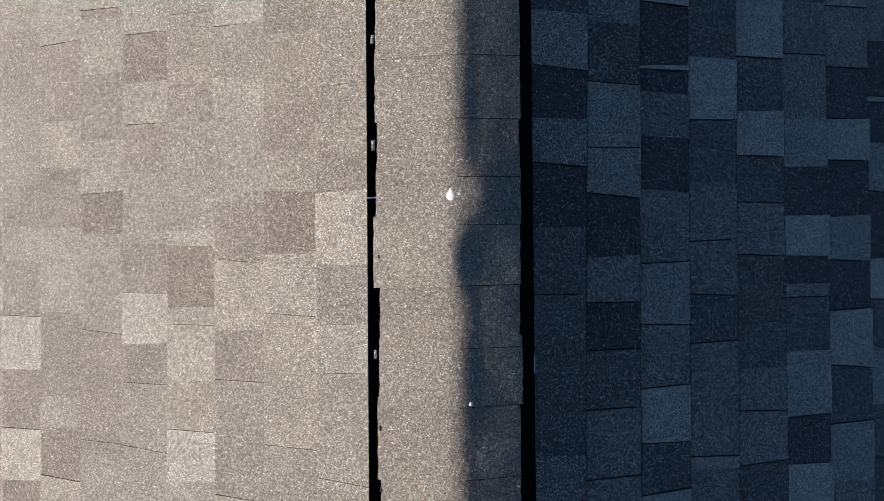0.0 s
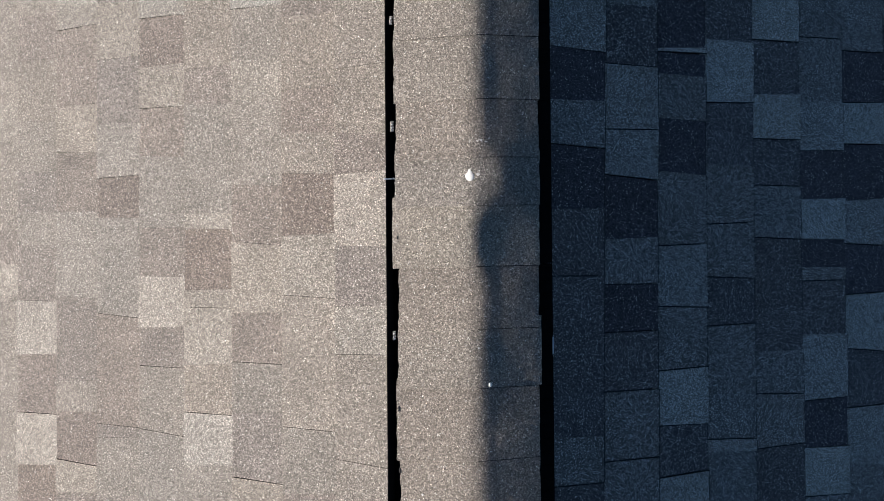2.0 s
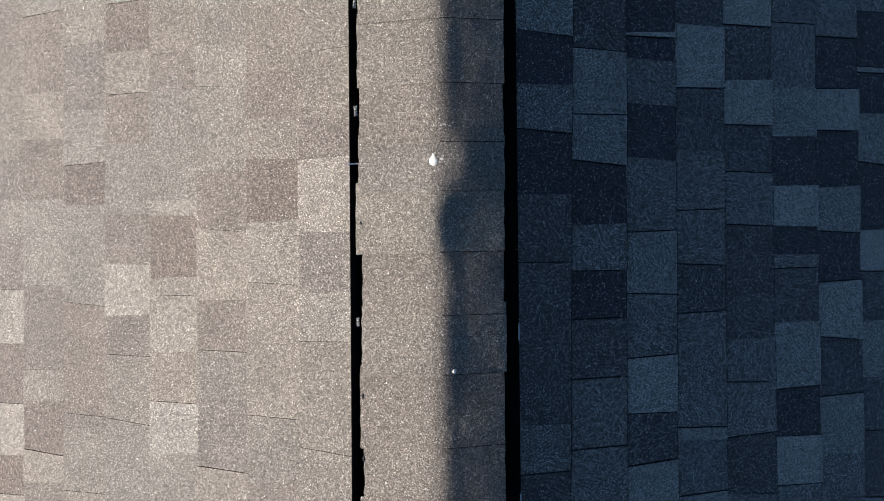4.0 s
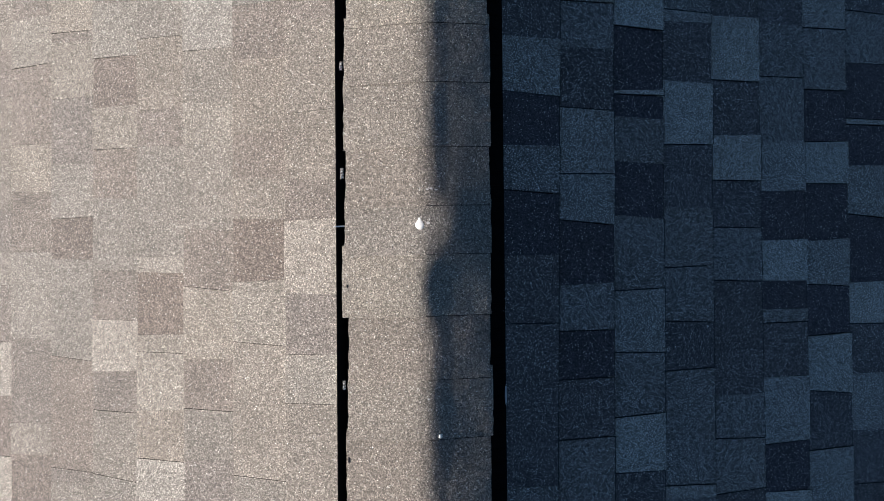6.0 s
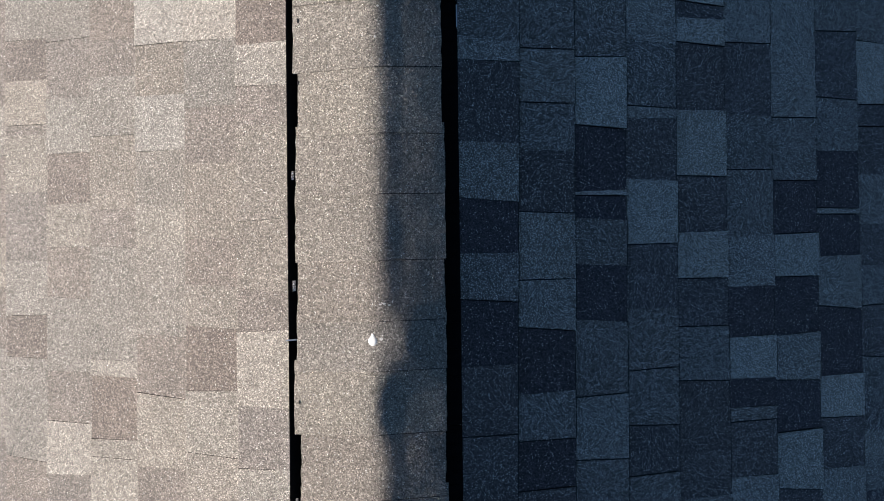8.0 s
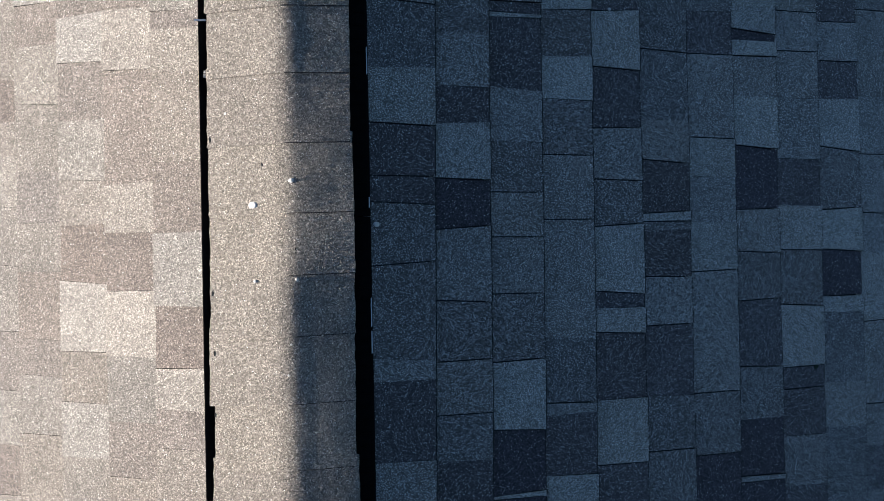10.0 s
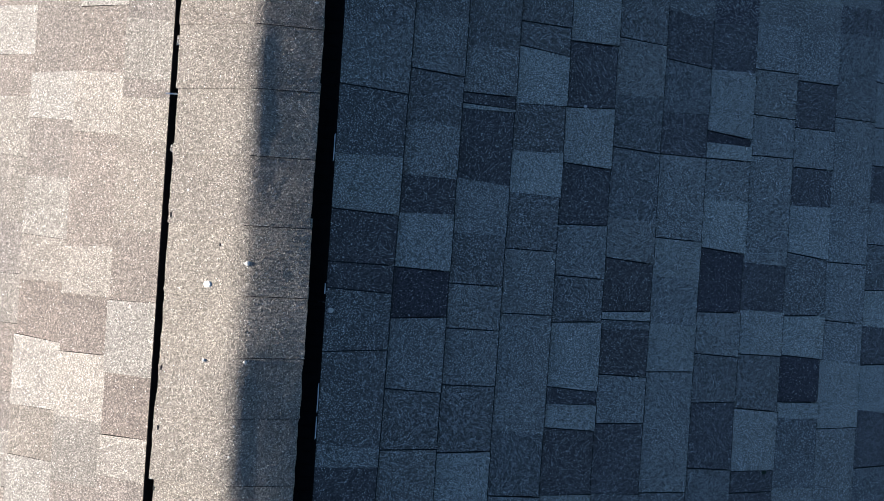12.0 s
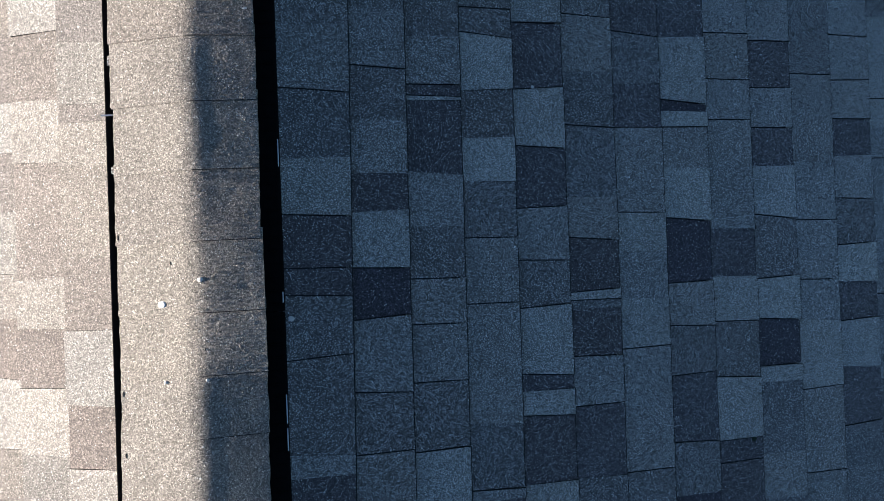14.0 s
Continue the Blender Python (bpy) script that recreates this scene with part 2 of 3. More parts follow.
course(1, 3, "-0.995/-0.995:2 -0.869/-0.882:4 -0.725/-0.712:1! -0.598/-0.599:4! -0.466/-0.458:2! -0.308/-0.313:3! -0.162/-0.156:2! 0.024/0.013:0 0.153/0.147:2 0.263/0.257:0 0.315/0.315:4! 0.323/0.330:0 0.484/0.476:4! 0.645/0.651:2! 0.811/0.810:3! 0.949/0.947:3! 1.058/1.056:2! 1.180/1.179:3 1.316/1.304:1 1.483/1.485:4 1.497/1.494:1! 1.523/1.523:3! 1.639/1.641:2 1.769/1.771:end")
course(1, 4, "-1.068/-1.068:1 -0.941/-0.955:3 -0.811/-0.803:2! -0.671/-0.678:3 -0.641/-0.646:2! -0.529/-0.533:2 -0.362/-0.357:1! -0.238/-0.244:2! -0.108/-0.102:2! 0.044/0.041:1 0.197/0.201:4! 0.358/0.354:1 0.505/0.508:3 0.537/0.533:2! 0.700/0.690:3 0.845/0.839:3 0.990/0.990:3! 1.152/1.150:2! 1.292/1.287:5 1.395/1.398:2 1.512/1.517:5 1.659/1.643:2! 1.719/1.716:2! 1.849/1.846:end")
course(1, 5, "-0.944/-0.944:2 -0.818/-0.829:1 -0.679/-0.671:2! -0.537/-0.544:2! -0.430/-0.429:1 -0.314/-0.316:1 -0.139/-0.145:2! -0.006/-0.007:1! 0.113/0.113:4! 0.226/0.231:1 0.369/0.368:4! 0.532/0.534:1 0.705/0.697:4! 0.765/0.764:1 0.810/0.798:4! 0.971/0.979:2! 1.093/1.088:3! 1.221/1.226:1! 1.380/1.371:4! 1.519/1.528:1! 1.689/1.689:4! 1.819/1.819:end")
course(1, 6, "-1.075/-1.075:1 -0.948/-0.962:2 -0.814/-0.815:4! -0.688/-0.690:0 -0.567/-0.561:3! -0.392/-0.393:1 -0.254/-0.252:2! -0.217/-0.218:0 -0.144/-0.145:4 -0.040/-0.036:0 0.088/0.092:3 0.224/0.217:2 0.388/0.389:2! 0.532/0.528:1 0.713/0.716:3! 0.842/0.838:1! 0.963/0.959:2 0.984/0.984:4! 1.004/1.011:1! 1.147/1.135:3! 1.250/1.248:2 1.435/1.427:2! 1.569/1.573:3 1.721/1.712:2! 1.851/1.842:end")
course(1, 7, "-1.018/-1.018:1 -0.892/-0.905:2 -0.744/-0.751:3 -0.595/-0.588:1! -0.434/-0.448:4! -0.293/-0.286:0! -0.155/-0.161:3! -0.043/-0.033:0 0.111/0.113:4! 0.222/0.228:0! 0.363/0.364:2! 0.528/0.530:3! 0.702/0.687:3 0.849/0.854:4! 0.984/0.977:3 1.103/1.101:4 1.208/1.204:3! 1.430/1.430:1! 1.541/1.547:2 1.686/1.672:1! 1.816/1.802:end")
course(1, 8, "-0.997/-0.997:3 -0.873/-0.882:1! -0.696/-0.698:1! -0.551/-0.553:3 -0.399/-0.398:1 -0.264/-0.266:4! -0.154/-0.150:0 0.035/0.021:3! 0.164/0.167:0 0.276/0.277:3! 0.294/0.292:0! 0.445/0.447:2 0.591/0.585:1! 0.766/0.772:2! 0.903/0.896:3! 1.014/1.018:0! 1.192/1.179:5! 1.323/1.322:3 1.433/1.434:5! 1.477/1.474:0 1.510/1.495:4! 1.674/1.679:1 1.804/1.809:end")
course(1, 9, "-0.232/-0.232:2 -0.106/-0.118:1! 0.028/0.034:2! 0.140/0.135:1 0.250/0.248:2 0.388/0.388:1 0.516/0.520:1! 0.577/0.580:4! 0.754/0.745:2! 0.904/0.901:4! 1.027/1.024:1 1.158/1.154:3 1.326/1.325:3 1.456/1.457:3! 1.569/1.567:3! 1.696/1.696:3! 1.826/1.826:end")
course(1, 10, "-0.193/-0.193:2 -0.069/-0.076:2 0.087/0.079:2! 0.259/0.254:2 0.401/0.398:3 0.527/0.526:2 0.723/0.725:4 0.770/0.771:0! 0.905/0.895:5! 1.013/1.021:2! 1.197/1.180:4! 1.328/1.330:1 1.437/1.438:3! 1.549/1.550:1! 1.683/1.682:3! 1.813/1.812:end")
course(1, 11, "0.335/0.335:3 0.455/0.456:3! 0.691/0.699:4! 0.895/0.883:3 1.007/1.002:3! 1.176/1.174:3! 1.345/1.339:3 1.595/1.593:2! 1.708/1.713:2 1.838/1.843:end")
course(1, 12, "0.338/0.338:2 0.461/0.455:2 0.572/0.584:1! 0.750/0.737:4 0.878/0.886:1! 0.996/0.989:5 1.099/1.106:2! 1.238/1.233:3! 1.358/1.363:1 1.469/1.468:3! 1.581/1.584:3! 1.716/1.711:3! 1.846/1.841:end")
course(1, 13, "0.329/0.329:2 0.452/0.446:3! 0.585/0.581:2 0.699/0.688:4! 0.735/0.734:3 0.869/0.867:2 0.952/0.945:3! 1.036/1.034:3 1.224/1.226:3 1.354/1.355:3! 1.442/1.439:4 1.531/1.533:4! 1.775/1.781:2 1.905/1.911:end")
course(-1, 1, "-0.912/-0.912:2 -0.785/-0.799:3 -0.666/-0.652:3! -0.408/-0.409:4! -0.294/-0.298:2 -0.160/-0.156:5 0.015/0.009:2 0.098/0.108:3 0.264/0.258:3! 0.474/0.476:2 0.562/0.566:5 0.660/0.659:1! 0.801/0.803:5 0.972/0.971:2 1.134/1.135:3 1.339/1.345:4 1.441/1.444:2! 1.480/1.486:4 1.616/1.629:2 1.746/1.759:end")
course(-1, 2, "-0.862/-0.862:2 -0.736/-0.748:3 -0.593/-0.587:3! -0.281/-0.272:4! -0.125/-0.131:1 0.013/0.020:3 0.109/0.119:2 0.224/0.220:3 0.398/0.398:2 0.528/0.528:3 0.681/0.684:5 0.839/0.837:1! 0.974/0.976:5 1.095/1.088:2 1.356/1.363:5 1.501/1.508:2 1.662/1.662:5! 1.792/1.792:end")
course(-1, 3, "-0.984/-0.984:2 -0.857/-0.871:4 -0.730/-0.720:2! -0.555/-0.562:3 -0.441/-0.438:2! -0.317/-0.317:4 -0.155/-0.141:2! -0.008/-0.002:3 0.195/0.207:4 0.305/0.303:3 0.434/0.435:5 0.565/0.569:3 0.690/0.691:5! 0.852/0.864:1 1.000/0.997:3 1.101/1.111:4! 1.251/1.254:2 1.390/1.397:5 1.513/1.506:2! 1.674/1.684:3 1.804/1.814:end")
course(-1, 4, "-0.959/-0.959:2 -0.832/-0.845:3 -0.695/-0.704:5 -0.573/-0.570:3! -0.443/-0.453:4 -0.307/-0.305:4! -0.259/-0.262:1 -0.110/-0.106:4 -0.071/-0.066:3 0.202/0.213:2 0.302/0.300:3 0.480/0.482:3! 0.624/0.630:2 0.714/0.721:2 0.885/0.887:3! 1.010/1.008:2! 1.136/1.137:3 1.297/1.311:4! 1.451/1.452:2 1.556/1.557:5 1.679/1.680:2! 1.809/1.810:end")
course(-1, 5, "-0.946/-0.946:2 -0.820/-0.832:3 -0.638/-0.622:3! -0.462/-0.459:2! -0.355/-0.360:5 -0.230/-0.226:2 -0.102/-0.101:3 0.078/0.086:2 0.210/0.211:4! 0.320/0.318:1 0.447/0.448:4 0.584/0.588:2 0.736/0.733:3! 0.899/0.911:3! 1.052/1.050:4! 1.182/1.180:end")
course(-1, 6, "-1.064/-1.064:2 -0.936/-0.951:3 -0.823/-0.822:3! -0.648/-0.657:2 -0.624/-0.619:2! -0.339/-0.325:3! -0.074/-0.070:1 0.040/0.035:3! 0.176/0.182:2 0.354/0.353:4 0.501/0.504:2 0.527/0.530:4! 0.643/0.645:1 0.748/0.753:3 0.879/0.887:3! 1.045/1.059:4 1.175/1.189:end")
course(-1, 7, "-0.930/-0.930:2 -0.805/-0.816:4 -0.738/-0.725:1! -0.591/-0.595:3 -0.506/-0.511:2 -0.288/-0.280:3 -0.054/-0.049:2 0.108/0.113:4 0.241/0.240:2! 0.458/0.449:4! 0.588/0.579:end")
course(-1, 8, "-0.976/-0.976:4 -0.854/-0.858:1! -0.745/-0.752:5 -0.607/-0.606:1! -0.442/-0.443:5 -0.296/-0.293:2! -0.142/-0.139:3 -0.049/-0.044:2 0.060/0.067:3 0.200/0.210:3 0.379/0.377:2! 0.509/0.507:end")


def lay_slope(side):
    """Lay the known tabs as parts, and the rest of the slope as joined pieces."""
    verts, faces = [], []
    rng = random.Random(side + 5)
    for k in range(1, 25):
        d1 = FIRST[side] + k * COURSE
        if d1 > EAVE:
            break
        marks = COURSES.get((side, k), [])
        for (low, tone), (high, after) in zip(marks, marks[1:]):
            piece(side, k, low, high, int(tone[0]), ("!" in tone, "!" in after))
        ends = (((SOUTH, SOUTH), marks[0][0]), (marks[-1][0], (NORTH, NORTH))) if marks else (((SOUTH, SOUTH), (NORTH, NORTH)),)
        for a, b in ends:
            low = a
            while low != b:
                step, skew = rng.uniform(0.08, 0.17), rng.uniform(-0.006, 0.006)
                high = (low[0] + step, low[0] + step + skew)
                if max(high) > min(b) - 0.05:
                    high = b
                n = len(verts)
                verts += slab(side, max(d1 - COURSE - 0.012, 0.1570), d1, low[0], high[0], low[1], high[1], 0.0025, rng.choice((0.0110, 0.0135, 0.0160)), 0.006)
                faces += [tuple(n + i for i in f) for f in faces_for(side)]
                low = high
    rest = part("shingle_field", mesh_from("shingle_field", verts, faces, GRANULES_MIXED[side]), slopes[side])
    tagged(rest, kind="stuff")


lay_slope(1)
lay_slope(-1)

# ---- ridge vent and its cap shingles ----
BEND = 0.052                        # where the caps are bent
CREST = -0.001                       # height of the bend
CAP_WEST, CAP_EAST = -0.127, 0.198  # edges of the caps
VENT_WEST, VENT_EAST = -0.1555, 0.2325


def bent(x, west, east, soft, at):
    """Height of a bent sheet below its crest: falls by the slopes west and east, with a soft bend."""
    u = x - at
    r = math.sqrt(u * u + soft * soft)
    mean, half = (east - west) / 2, (east + west) / 2
    return -(half * (r - soft) + mean * u)


def sheet(x0, x1, n, height, y0, y1, thick, rise0, rise1, skew, rows=12, rng=None):
    """A bent sheet across the ridge with thickness; rise0 and rise1 lift its ends, skew turns its ends, rng roughens its edge."""
    verts, faces = [], []
    edge = [(rng.uniform(-0.0016, 0.0016), rng.uniform(-0.0012, 0.0012)) if rng else (0, 0) for _ in range(rows)]
    for s in (0, 1):
        for j in range(rows):
            f = (0.0, 0.010, 0.020)[j] if j < 3 else (j - 2) / (rows - 3)
            for i in range(n + 1):
                x = x0 + (x1 - x0) * i / n + (edge[j][0] if i == 0 else edge[j][1] if i == n else 0)
                y = y0 + (y1 - y0) * f + skew * (x - BEND)
                verts.append((x, y, height(x, y) + rise0 + (rise1 - rise0) * f - s * thick - (0.0009 if j == 0 and s == 0 else 0)))
    m = n + 1
    half = m * rows
    for j in range(rows - 1):
        for i in range(n):
            a = j * m + i
            faces += [(a, a + 1, a + m + 1, a + m), (half + a, half + a + m, half + a + m + 1, half + a + 1)]
    for i in range(n):
        a, b = i, (rows - 1) * m + i
        faces += [(a, half + a, half + a + 1, a + 1), (b + 1, half + b + 1, half + b, b)]
    for j in range(rows - 1):
        a, b = j * m, j * m + n
        faces += [(a + m, half + a + m, half + a, a), (b, half + b, half + b + m, b + m)]
    return verts, faces


def smooth(me, angle=0.6):
    me.polygons.foreach_set("use_smooth", [True] * len(me.polygons))
    me.set_sharp_from_angle(angle=angle)
    return me


def deck_z(x):
    return -abs(x) * math.tan(PITCH)


vent = tagged(new("ridge_vent"), "low black plastic ridge vent along the roof ridge", "ridge vent")
profile = [(VENT_WEST, deck_z(VENT_WEST) - 0.002), (VENT_WEST + 0.002, -0.095), (CAP_WEST + 0.006, -0.090), (CAP_WEST + 0.010, -0.0415), (BEND, CREST - 0.014),
           (CAP_EAST - 0.004, -0.055), (CAP_EAST + 0.006, -0.058), (VENT_EAST - 0.006, deck_z(VENT_EAST) + 0.014), (VENT_EAST - 0.001, deck_z(VENT_EAST) + 0.012), (VENT_EAST, deck_z(VENT_EAST) + 0.005)]
SECTION = 1.2
y = SOUTH
while y < NORTH - 0.01:
    y1 = min(NORTH, y + SECTION)
    n = len(profile)
    v = [(x, yy, z) for yy in (y, y1 - 0.002) for x, z in profile] + [(x, yy, z - 0.004) for yy in (y, y1 - 0.002) for x, z in profile]
    f = []
    for i in range(n - 1):
        f += [(i, i + 1, n + i + 1, n + i), (3 * n + i, 3 * n + i + 1, 2 * n + i + 1, 2 * n + i), (i, 2 * n + i, 2 * n + i + 1, i + 1), (n + i + 1, 3 * n + i + 1, 3 * n + i, n + i)]
    f += [(0, n, 3 * n, 2 * n), (n - 1, 3 * n - 1, 4 * n - 1, 2 * n - 1)]
    section = part("vent_section", mesh_from("vent_section", v, f, BLACK_PLASTIC), vent)
    y = y1
# short louvre ribs along the lower edge of the vent
for side, x0, x1, z0, z1 in ((1, CAP_EAST + 0.004, VENT_EAST - 0.004, -0.056, deck_z(VENT_EAST) + 0.013),):
    v, f = [], []
    for i in range(int((NORTH - SOUTH) / 0.03)):
        y = SOUTH + 0.015 + i * 0.03
        n = len(v)
        v += [(x0, y, z0 + 0.002), (x1, y, z1 + 0.002), (x1, y + 0.002, z1 + 0.002), (x0, y + 0.002, z0 + 0.002), (x0, y, z0 - 0.003), (x1, y, z1 - 0.003), (x1, y + 0.002, z1 - 0.003), (x0, y + 0.002, z0 - 0.003)]
        f += [tuple(n + q for q in g) for g in BOX]
    tagged(part("louvre_strip", mesh_from("louvre_strip", v, f, BLACK_PLASTIC), vent), kind="stuff")

# caps from south to north: butt line, tone, fall of the eastern side just past the bend and further out, where the cap is bent, inset of its western edge
CAPS = [(-0.772, "b", 0.265, 0.207, 0.057, 0.008), (-0.638, "b", 0.255, 0.207, 0.055, 0.000), (-0.478, "m", 0.315, 0.206, 0.057, 0.006), (-0.347, "b", 0.270, 0.206, 0.061, 0.006),
        (-0.208, "c", 0.340, 0.207, 0.042, -0.007), (-0.072, "g", 0.150, 0.262, 0.068, 0.000), (0.035, "b", 0.270, 0.208, 0.059, 0.002), (0.166, "m", 0.275, 0.206, 0.057, -0.003),
        (0.309, "m", 0.268, 0.205, 0.058, 0.000), (0.440, "c", 0.265, 0.206, 0.059, 0.006), (0.584, "l", 0.285, 0.214, 0.055, -0.002), (0.733, "l", 0.300, 0.218, 0.055, 0.000),
        (0.868, "c", 0.195, 0.184, 0.063, 0.000), (1.005, "c", 0.195, 0.184, 0.066, 0.000), (1.160, "m", 0.220, 0.182, 0.058, 0.000), (1.315, "l", 0.300, 0.206, 0.058, 0.003),
        (1.464, "m", 0.285, 0.199, 0.054, 0.000), (1.607, "b", 0.232, 0.188, 0.061, -0.003)]
while CAPS[0][0] > SOUTH + 0.14:
    CAPS.insert(0, (CAPS[0][0] - 0.137, random.choice("bmlg"), random.uniform(0.25, 0.28), random.uniform(0.2, 0.22), random.uniform(0.05, 0.06), 0.0))
while CAPS[-1][0] < NORTH - 0.28:
    CAPS.append((CAPS[-1][0] + 0.137, random.choice("bmlg"), random.uniform(0.25, 0.28), random.uniform(0.2, 0.22), random.uniform(0.05, 0.06), 0.0))
cap_mid = [c[0] + 0.068 for c in CAPS]


def along(values, y):
    """A value along the ridge, eased between the middles of the caps."""
    i = max(0, min(len(cap_mid) - 2, sum(m <= y for m in cap_mid) - 1))
    f = max(0.0, min(1.0, (y - cap_mid[i]) / (cap_mid[i + 1] - cap_mid[i])))
    f = f * f * (3 - 2 * f)
    return values[i] * (1 - f) + values[i + 1] * f


NEAR_FALL, FAR_FALL, BENDS = [c[2] for c in CAPS], [c[3] for c in CAPS], [c[4] for c in CAPS]


def cap_height(x, y):
    ripple = 0.0006 * noise.noise((x * 16, y * 16, 0.3)) + 0.00025 * noise.noise((x * 60, y * 60, 4.0))
    far, at = along(FAR_FALL, y), along(BENDS, y)
    f = max(0.0, min(1.0, (x - at) / 0.045))
    sag = (along(NEAR_FALL, y) - far) * 0.03 * f * f * (3 - 2 * f)
    return CREST - 0.004 + bent(x, 0.175, far, 0.025, at) - sag + ripple


cap_spans = []
for i, (y0, tone, _, _, _, inset) in enumerate(CAPS):
    y1 = CAPS[i + 1][0] if i + 1 < len(CAPS) else y0 + 0.137
    rng = random.Random(i * 7 + 3)
    cap_spans.append((y0, y1))
    v, f = sheet(CAP_WEST + inset + rng.uniform(-0.0015, 0.0015), CAP_EAST + rng.uniform(-0.004, 0.004), 48, cap_height, y0, y1 + 0.025, 0.0036, 0.0050, 0.0008, 0.018 + rng.uniform(-0.008, 0.008), rng=rng)
    me = smooth(mesh_from("cap_shingle", v, f, GRANULES), 0.3)
    me.materials.append(ASPHALT_EDGE_SHADE)
    # dark butt line past the bend only, painted for the shadow there
    for q in range(27, 48):
        me.polygons[2 * q].material_index = 1
    cap = part("cap_shingle", me)
    tagged(cap, {"b": "brownish", "c": "warm tan", "m": "tan-grey", "g": "cool grey", "l": "pale grey", "L": "pale grey"}[tone] + " bent asphalt cap shingle over the ridge vent", "cap shingle", "cap shingles along the ridge")
    cap.color = (*[0.5 * q + 0.5 * w for q, w in zip(TONES[tone], TONES["c"])], 0.03)
    if -1.0 < y0 < 2.0:
        # coarse granules standing proud past the bend
        v, f = [], []
        for _ in range(2000):
            x, y = rng.uniform(0.035, CAP_EAST - 0.006), rng.uniform(y0 + 0.004, y1 - 0.001)
            z = cap_height(x, y) + 0.0050 - 0.0042 * (y - y0) / (y1 + 0.025 - y0) - 0.0001
            r, turn, n = rng.uniform(0.0007, 0.0016), rng.uniform(0, 1.57), len(v)
            v += [(x + r * math.cos(turn + q * 1.5708) * rng.uniform(0.7, 1.2), y + r * math.sin(turn + q * 1.5708) * rng.uniform(0.7, 1.2), z) for q in range(4)] + [(x, y, z + r * rng.uniform(0.5, 1.0))]
            f += [(n, n + 1, n + 4), (n + 1, n + 2, n + 4), (n + 2, n + 3, n + 4), (n + 3, n, n + 4)]
        cover = tagged(part("granule_cover", mesh_from("granule_cover", v, f, GRANULES), cap, "coarse mineral granules"), kind="stuff")
        cover.color = cap.color


def cap_z(x, y):
    for y0, y1 in cap_spans:
        if y0 <= y < y1:
            return cap_height(x, y) + 0.0050 - 0.0042 * (y - y0) / (y1 + 0.025 - y0)
    return CREST


# ---- small things lying on the ridge and the slopes ----
def blob(name, x, y, rx, ry, high, surface, mat, seed, spike=0.0, turn=0.0):
    """A flattened uneven lump that lies on a surface; spike draws it out to the north."""
    rng = random.Random(seed)
    rings, around = 4, 18
    wob = [1 + rng.uniform(-0.16, 0.16) for _ in range(around)]
    wob = [(wob[i - 1] + wob[i] + wob[(i + 1) % around]) / 3 for i in range(around)]
    verts, faces = [(x, y, surface(x, y) + high)], []
    for r in range(1, rings + 1):
        q = r / rings
        for i in range(around):
            a = 2 * math.pi * i / around
            px, py = math.cos(a) * rx * q * wob[i], math.sin(a) * ry * q * wob[i]
            py += spike * q * max(0, math.sin(a)) ** 24
            px, py = x + px * math.cos(turn) - py * math.sin(turn), y + px * math.sin(turn) + py * math.cos(turn)
            verts.append((px, py, surface(px, py) + high * math.sqrt(max(0, 1 - q * q)) * rng.uniform(0.8, 1.1) - (0.001 if r == rings else 0)))
    for i in range(around):
        faces.append((0, 1 + i, 1 + (i + 1) % around))
        for r in range(rings - 1):
            a, b = 1 + r * around + i, 1 + r * around + (i + 1) % around
            faces.append((a, a + around, b + around, b))
    return new(name, smooth(mesh_from(name, verts, faces, mat), 1.2))


def slope_z(x, y):
    return deck_z(x) + 0.008


for i, (x, y, rx, ry, spike, high) in enumerate([(0.042, -0.006, 0.0115, 0.0125, 0.010, 0.0010), (-0.021, 1.026, 0.011, 0.0085, 0.0, 0.0022), (0.084, -0.469, 0.005, 0.0055, 0.0, 0.003)]):
    tagged(blob("bird_dropping", x, y, rx, ry, high, cap_z, DROPPING, 40 + i, spike), "dried white bird dropping on a cap shingle", "bird dropping", "bird droppings on the ridge")
for i, (x, y, rx, ry) in enumerate([(0.060, 0.072, 0.004, 0.0022), (0.068, 0.074, 0.005, 0.0025), (0.079, 0.071, 0.004, 0.0022), (0.086, 0.078, 0.002, 0.0025), (0.061, -0.002, 0.005, 0.004), (0.064, 0.006, 0.0025, 0.002), (0.059, -0.388, 0.003, 0.003), (-0.069, -0.716, 0.0035, 0.003), (0.179, 1.668, 0.006, 0.003), (0.061, 0.717, 0.0035, 0.003), (0.054, 0.650, 0.003, 0.0035), (-0.083, 1.233, 0.004, 0.0035)]):
    tagged(blob("dropping_splash", x, y, rx, ry, 0.0006, cap_z, PEBBLE, 60 + i), "small pale splash of dried bird dropping", "splash", "splashes on the ridge")
for i, (x, y, r, z) in enumerate([(0.068, 1.078, 0.0065, cap_z), (-0.019, 0.857, 0.0048, cap_z), (0.076, 0.860, 0.0045, cap_z), (0.245, 0.981, 0.0070, slope_z), (0.829, 1.527, 0.005, slope_z)]):
    tagged(blob("pebble", x, y, r, r * 0.9, 0.003, z, PEBBLE, 80 + i), "small pale round pebble lying on the shingles", "pebble", "pebbles on the roof")
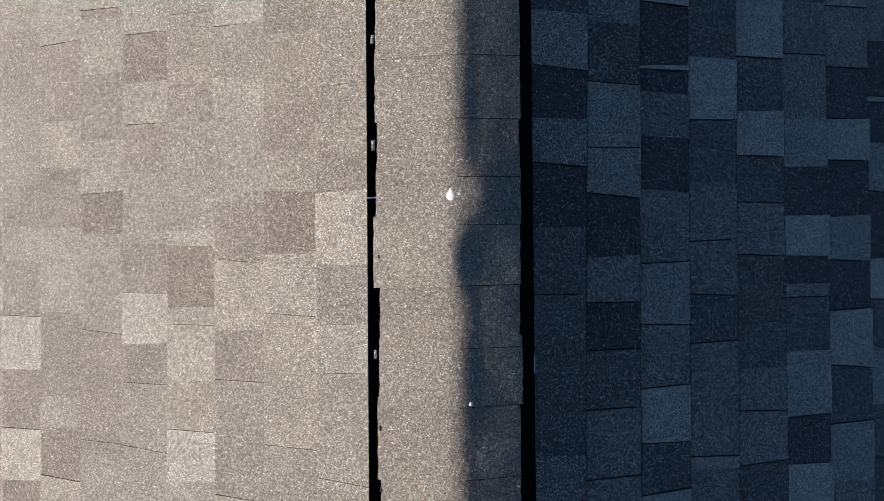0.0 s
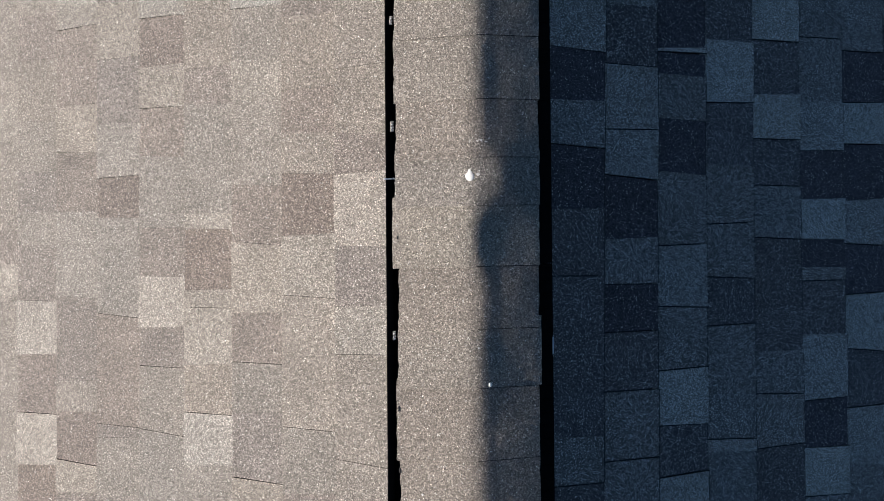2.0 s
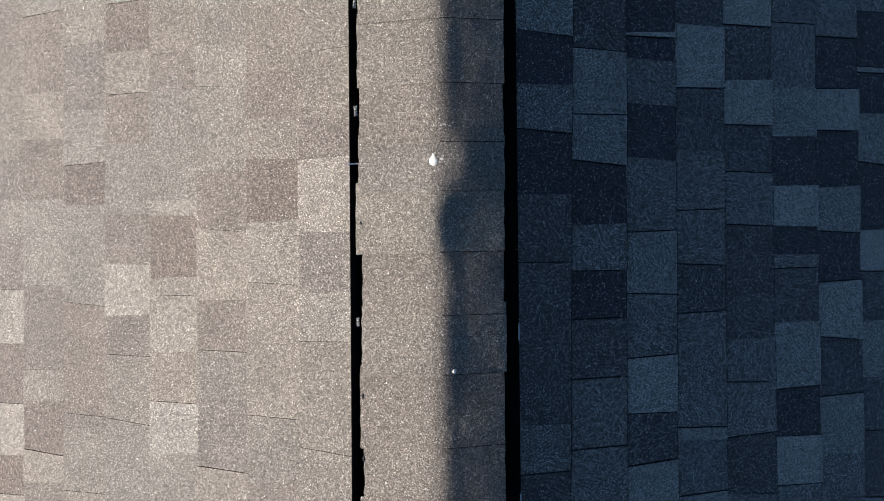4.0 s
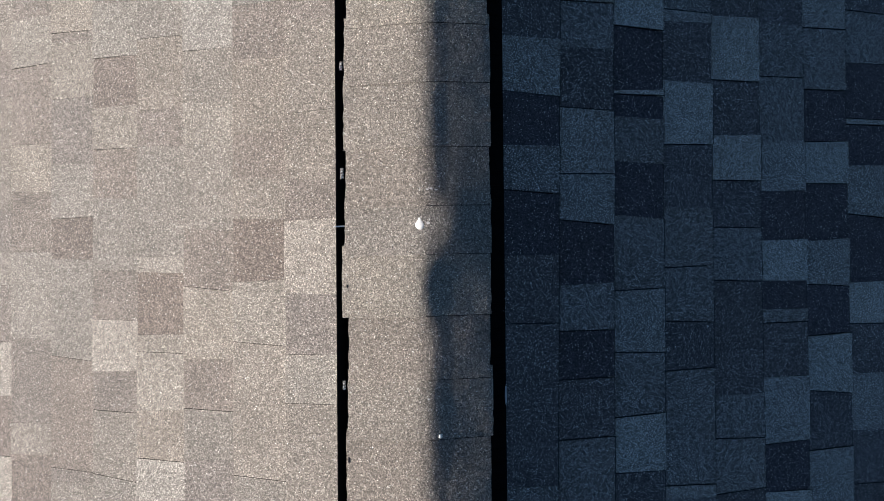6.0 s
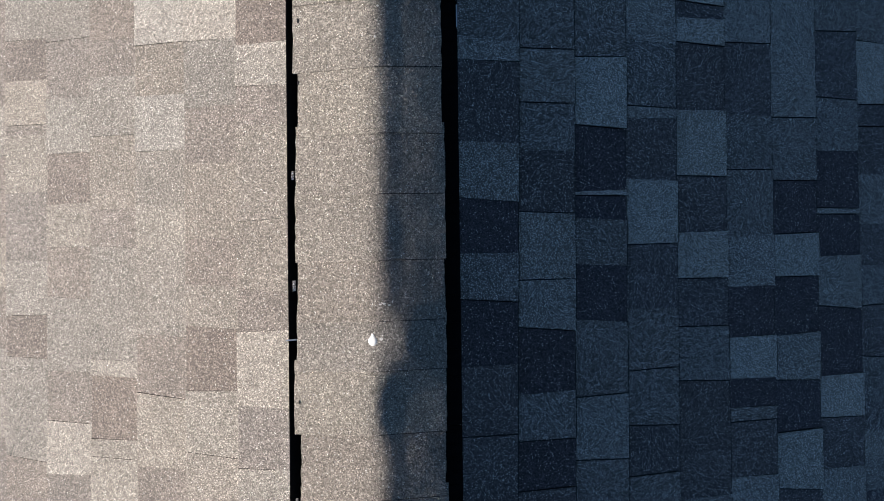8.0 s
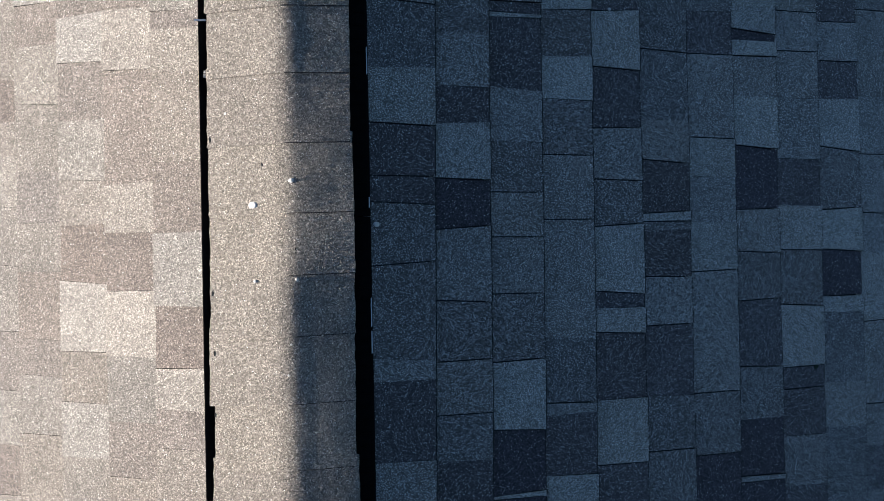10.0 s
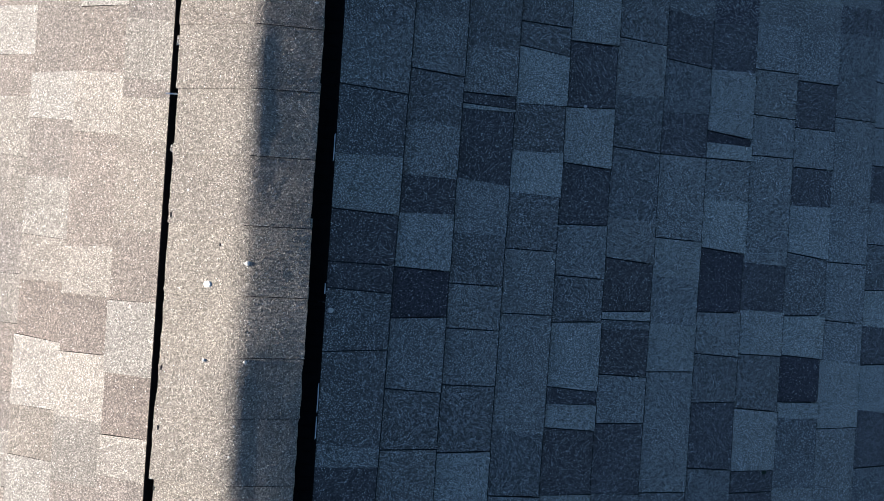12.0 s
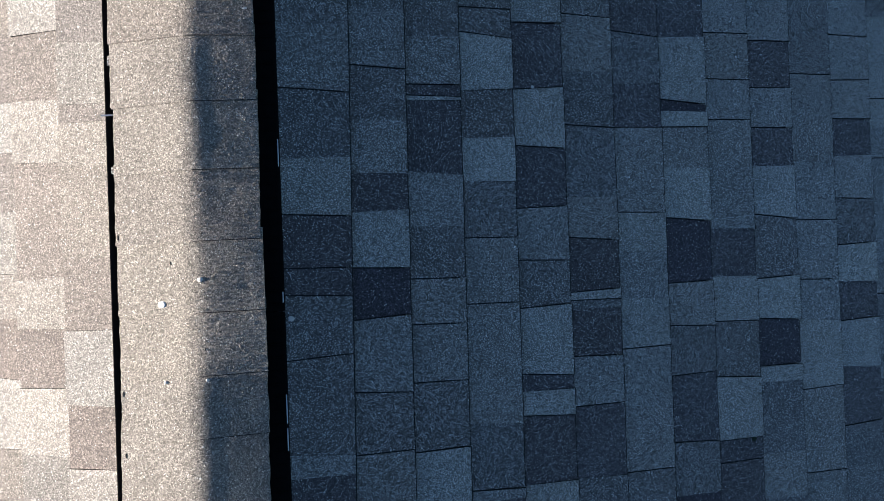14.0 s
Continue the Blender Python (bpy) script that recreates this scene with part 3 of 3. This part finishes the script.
for i, (x, y, r) in enumerate([(0.001, 1.115, 0.003), (0.074, 0.927, 0.002), (-0.121, -0.527, 0.0042), (-0.120, -0.665, 0.0042), (-0.122, -0.14, 0.003), (-0.121, 0.831, 0.004), (-0.119, 0.696, 0.004), (-0.119, 0.559, 0.0035), (-0.121, 1.176, 0.004)]):
    tagged(blob("dark_crumb", x, y, r * 0.7, r * 1.7, 0.0012, cap_z, UNDERLAY, 90 + i), "tiny dark crumb on a cap shingle", "crumb")


def scrap(name, x, y, wide, long, z, mat, label, category, tilt=0.0, thick=0.003):
    """A thin chip with bevelled ends."""
    v = [(-wide, -long, 0), (wide, -long * 0.9, 0), (wide * 0.9, long, 0.001), (-wide, long * 0.95, 0), (-wide, -long, -thick), (wide, -long * 0.9, -thick), (wide * 0.9, long, -thick), (-wide, long * 0.95, -thick)]
    ob = new(name, mesh_from(name, v, BOX, mat))
    ob.matrix_world = pose(x, y, z, 0, 14, tilt)
    return tagged(ob, label, category)


for x, y, w, l in [(-0.133, 0.113, 0.0035, 0.012), (-0.134, 0.356, 0.003, 0.010), (-0.131, -0.362, 0.003, 0.010), (-0.129, 0.603, 0.003, 0.011), (-0.132, 1.570, 0.0035, 0.011), (-0.131, 1.326, 0.003, 0.008)]:
    scrap("shingle_scrap", x, y, w, l, -0.034, GRANULES, "pale scrap of shingle caught at the vent edge", "scrap", random.uniform(-4, 4)).color = (*TONES["L"], 1)
for y in (-0.006, 1.449):
    scrap("vent_clip", -0.140, y, 0.013, 0.0016, -0.035, SEALANT, "thin pale clip across the vent edge", "clip", 3)
for y0, y1 in ((0.747, 0.814), (0.686, 0.738), (1.323, 1.386), (1.018, 1.043), (-0.41, -0.37), (-0.787, -0.755)):
    scrap("sealant_bead", VENT_EAST - 0.001, (y0 + y1) / 2, 0.0012, (y1 - y0) / 2, deck_z(VENT_EAST) + 0.0155, SEALANT, "short white bead of sealant along the vent edge", "sealant", 0, 0.004)
# lumps modelled in place of a small dark shadow among the eastern shingles
SHADOW_SPOT = (1.431, 0.590)
for i in range(5):
    rng = random.Random(i)
    tagged(blob("moss_tuft", SHADOW_SPOT[0] + rng.uniform(-0.012, 0.012), SHADOW_SPOT[1] + rng.uniform(-0.02, 0.02), 0.012, 0.012, 0.006, slope_z, SHADOW_GREEN, 120 + i), "dark green lump standing for a shadow spot between shingles", "moss", "moss tufts on the shaded slope")

# ---- the house below and the ground ----
WALL_X, BASE = (EAVE - 0.35) * math.cos(PITCH), -4.2
ground = mesh_from("ground", [(-900, -900, BASE), (900, -900, BASE), (900, 900, BASE), (-900, 900, BASE)], [(0, 1, 2, 3)], GROUND)
tagged(new("ground", ground), "flat grassy ground round the house", "ground", kind="structure")
EAVE_Z = -(EAVE - 0.35) * math.sin(PITCH) - 0.07
for name, x0, x1, y0, y1 in (("wall_east", WALL_X - 0.2, WALL_X, SOUTH + 0.3, NORTH - 0.3), ("wall_west", -WALL_X, -WALL_X + 0.2, SOUTH + 0.3, NORTH - 0.3)):
    c = [(x0, y0, EAVE_Z), (x1, y0, EAVE_Z), (x1, y1, EAVE_Z), (x0, y1, EAVE_Z)]
    tagged(new(name, mesh_from(name, c + [(x, y, BASE) for x, y, _ in c], [tuple(reversed(q)) for q in BOX], RENDERED_WALL)), "plain painted house wall under the eave", "wall", kind="structure")
for name, y0, y1 in (("wall_south", SOUTH + 0.3, SOUTH + 0.5), ("wall_north", NORTH - 0.5, NORTH - 0.3)):
    w = WALL_X - 0.2
    outline = [(-w, BASE), (w, BASE), (w, EAVE_Z), (0, -0.08), (-w, EAVE_Z)]
    v = [(x, y0, z) for x, z in outline] + [(x, y1, z) for x, z in outline]
    fs = [(0, 1, 2, 3, 4), (9, 8, 7, 6, 5)] + [(i, i + 5, (i + 1) % 5 + 5, (i + 1) % 5) for i in range(5)]
    tagged(new(name, mesh_from(name, v, fs, RENDERED_WALL)), "plain painted gable wall under the roof", "wall", kind="structure")
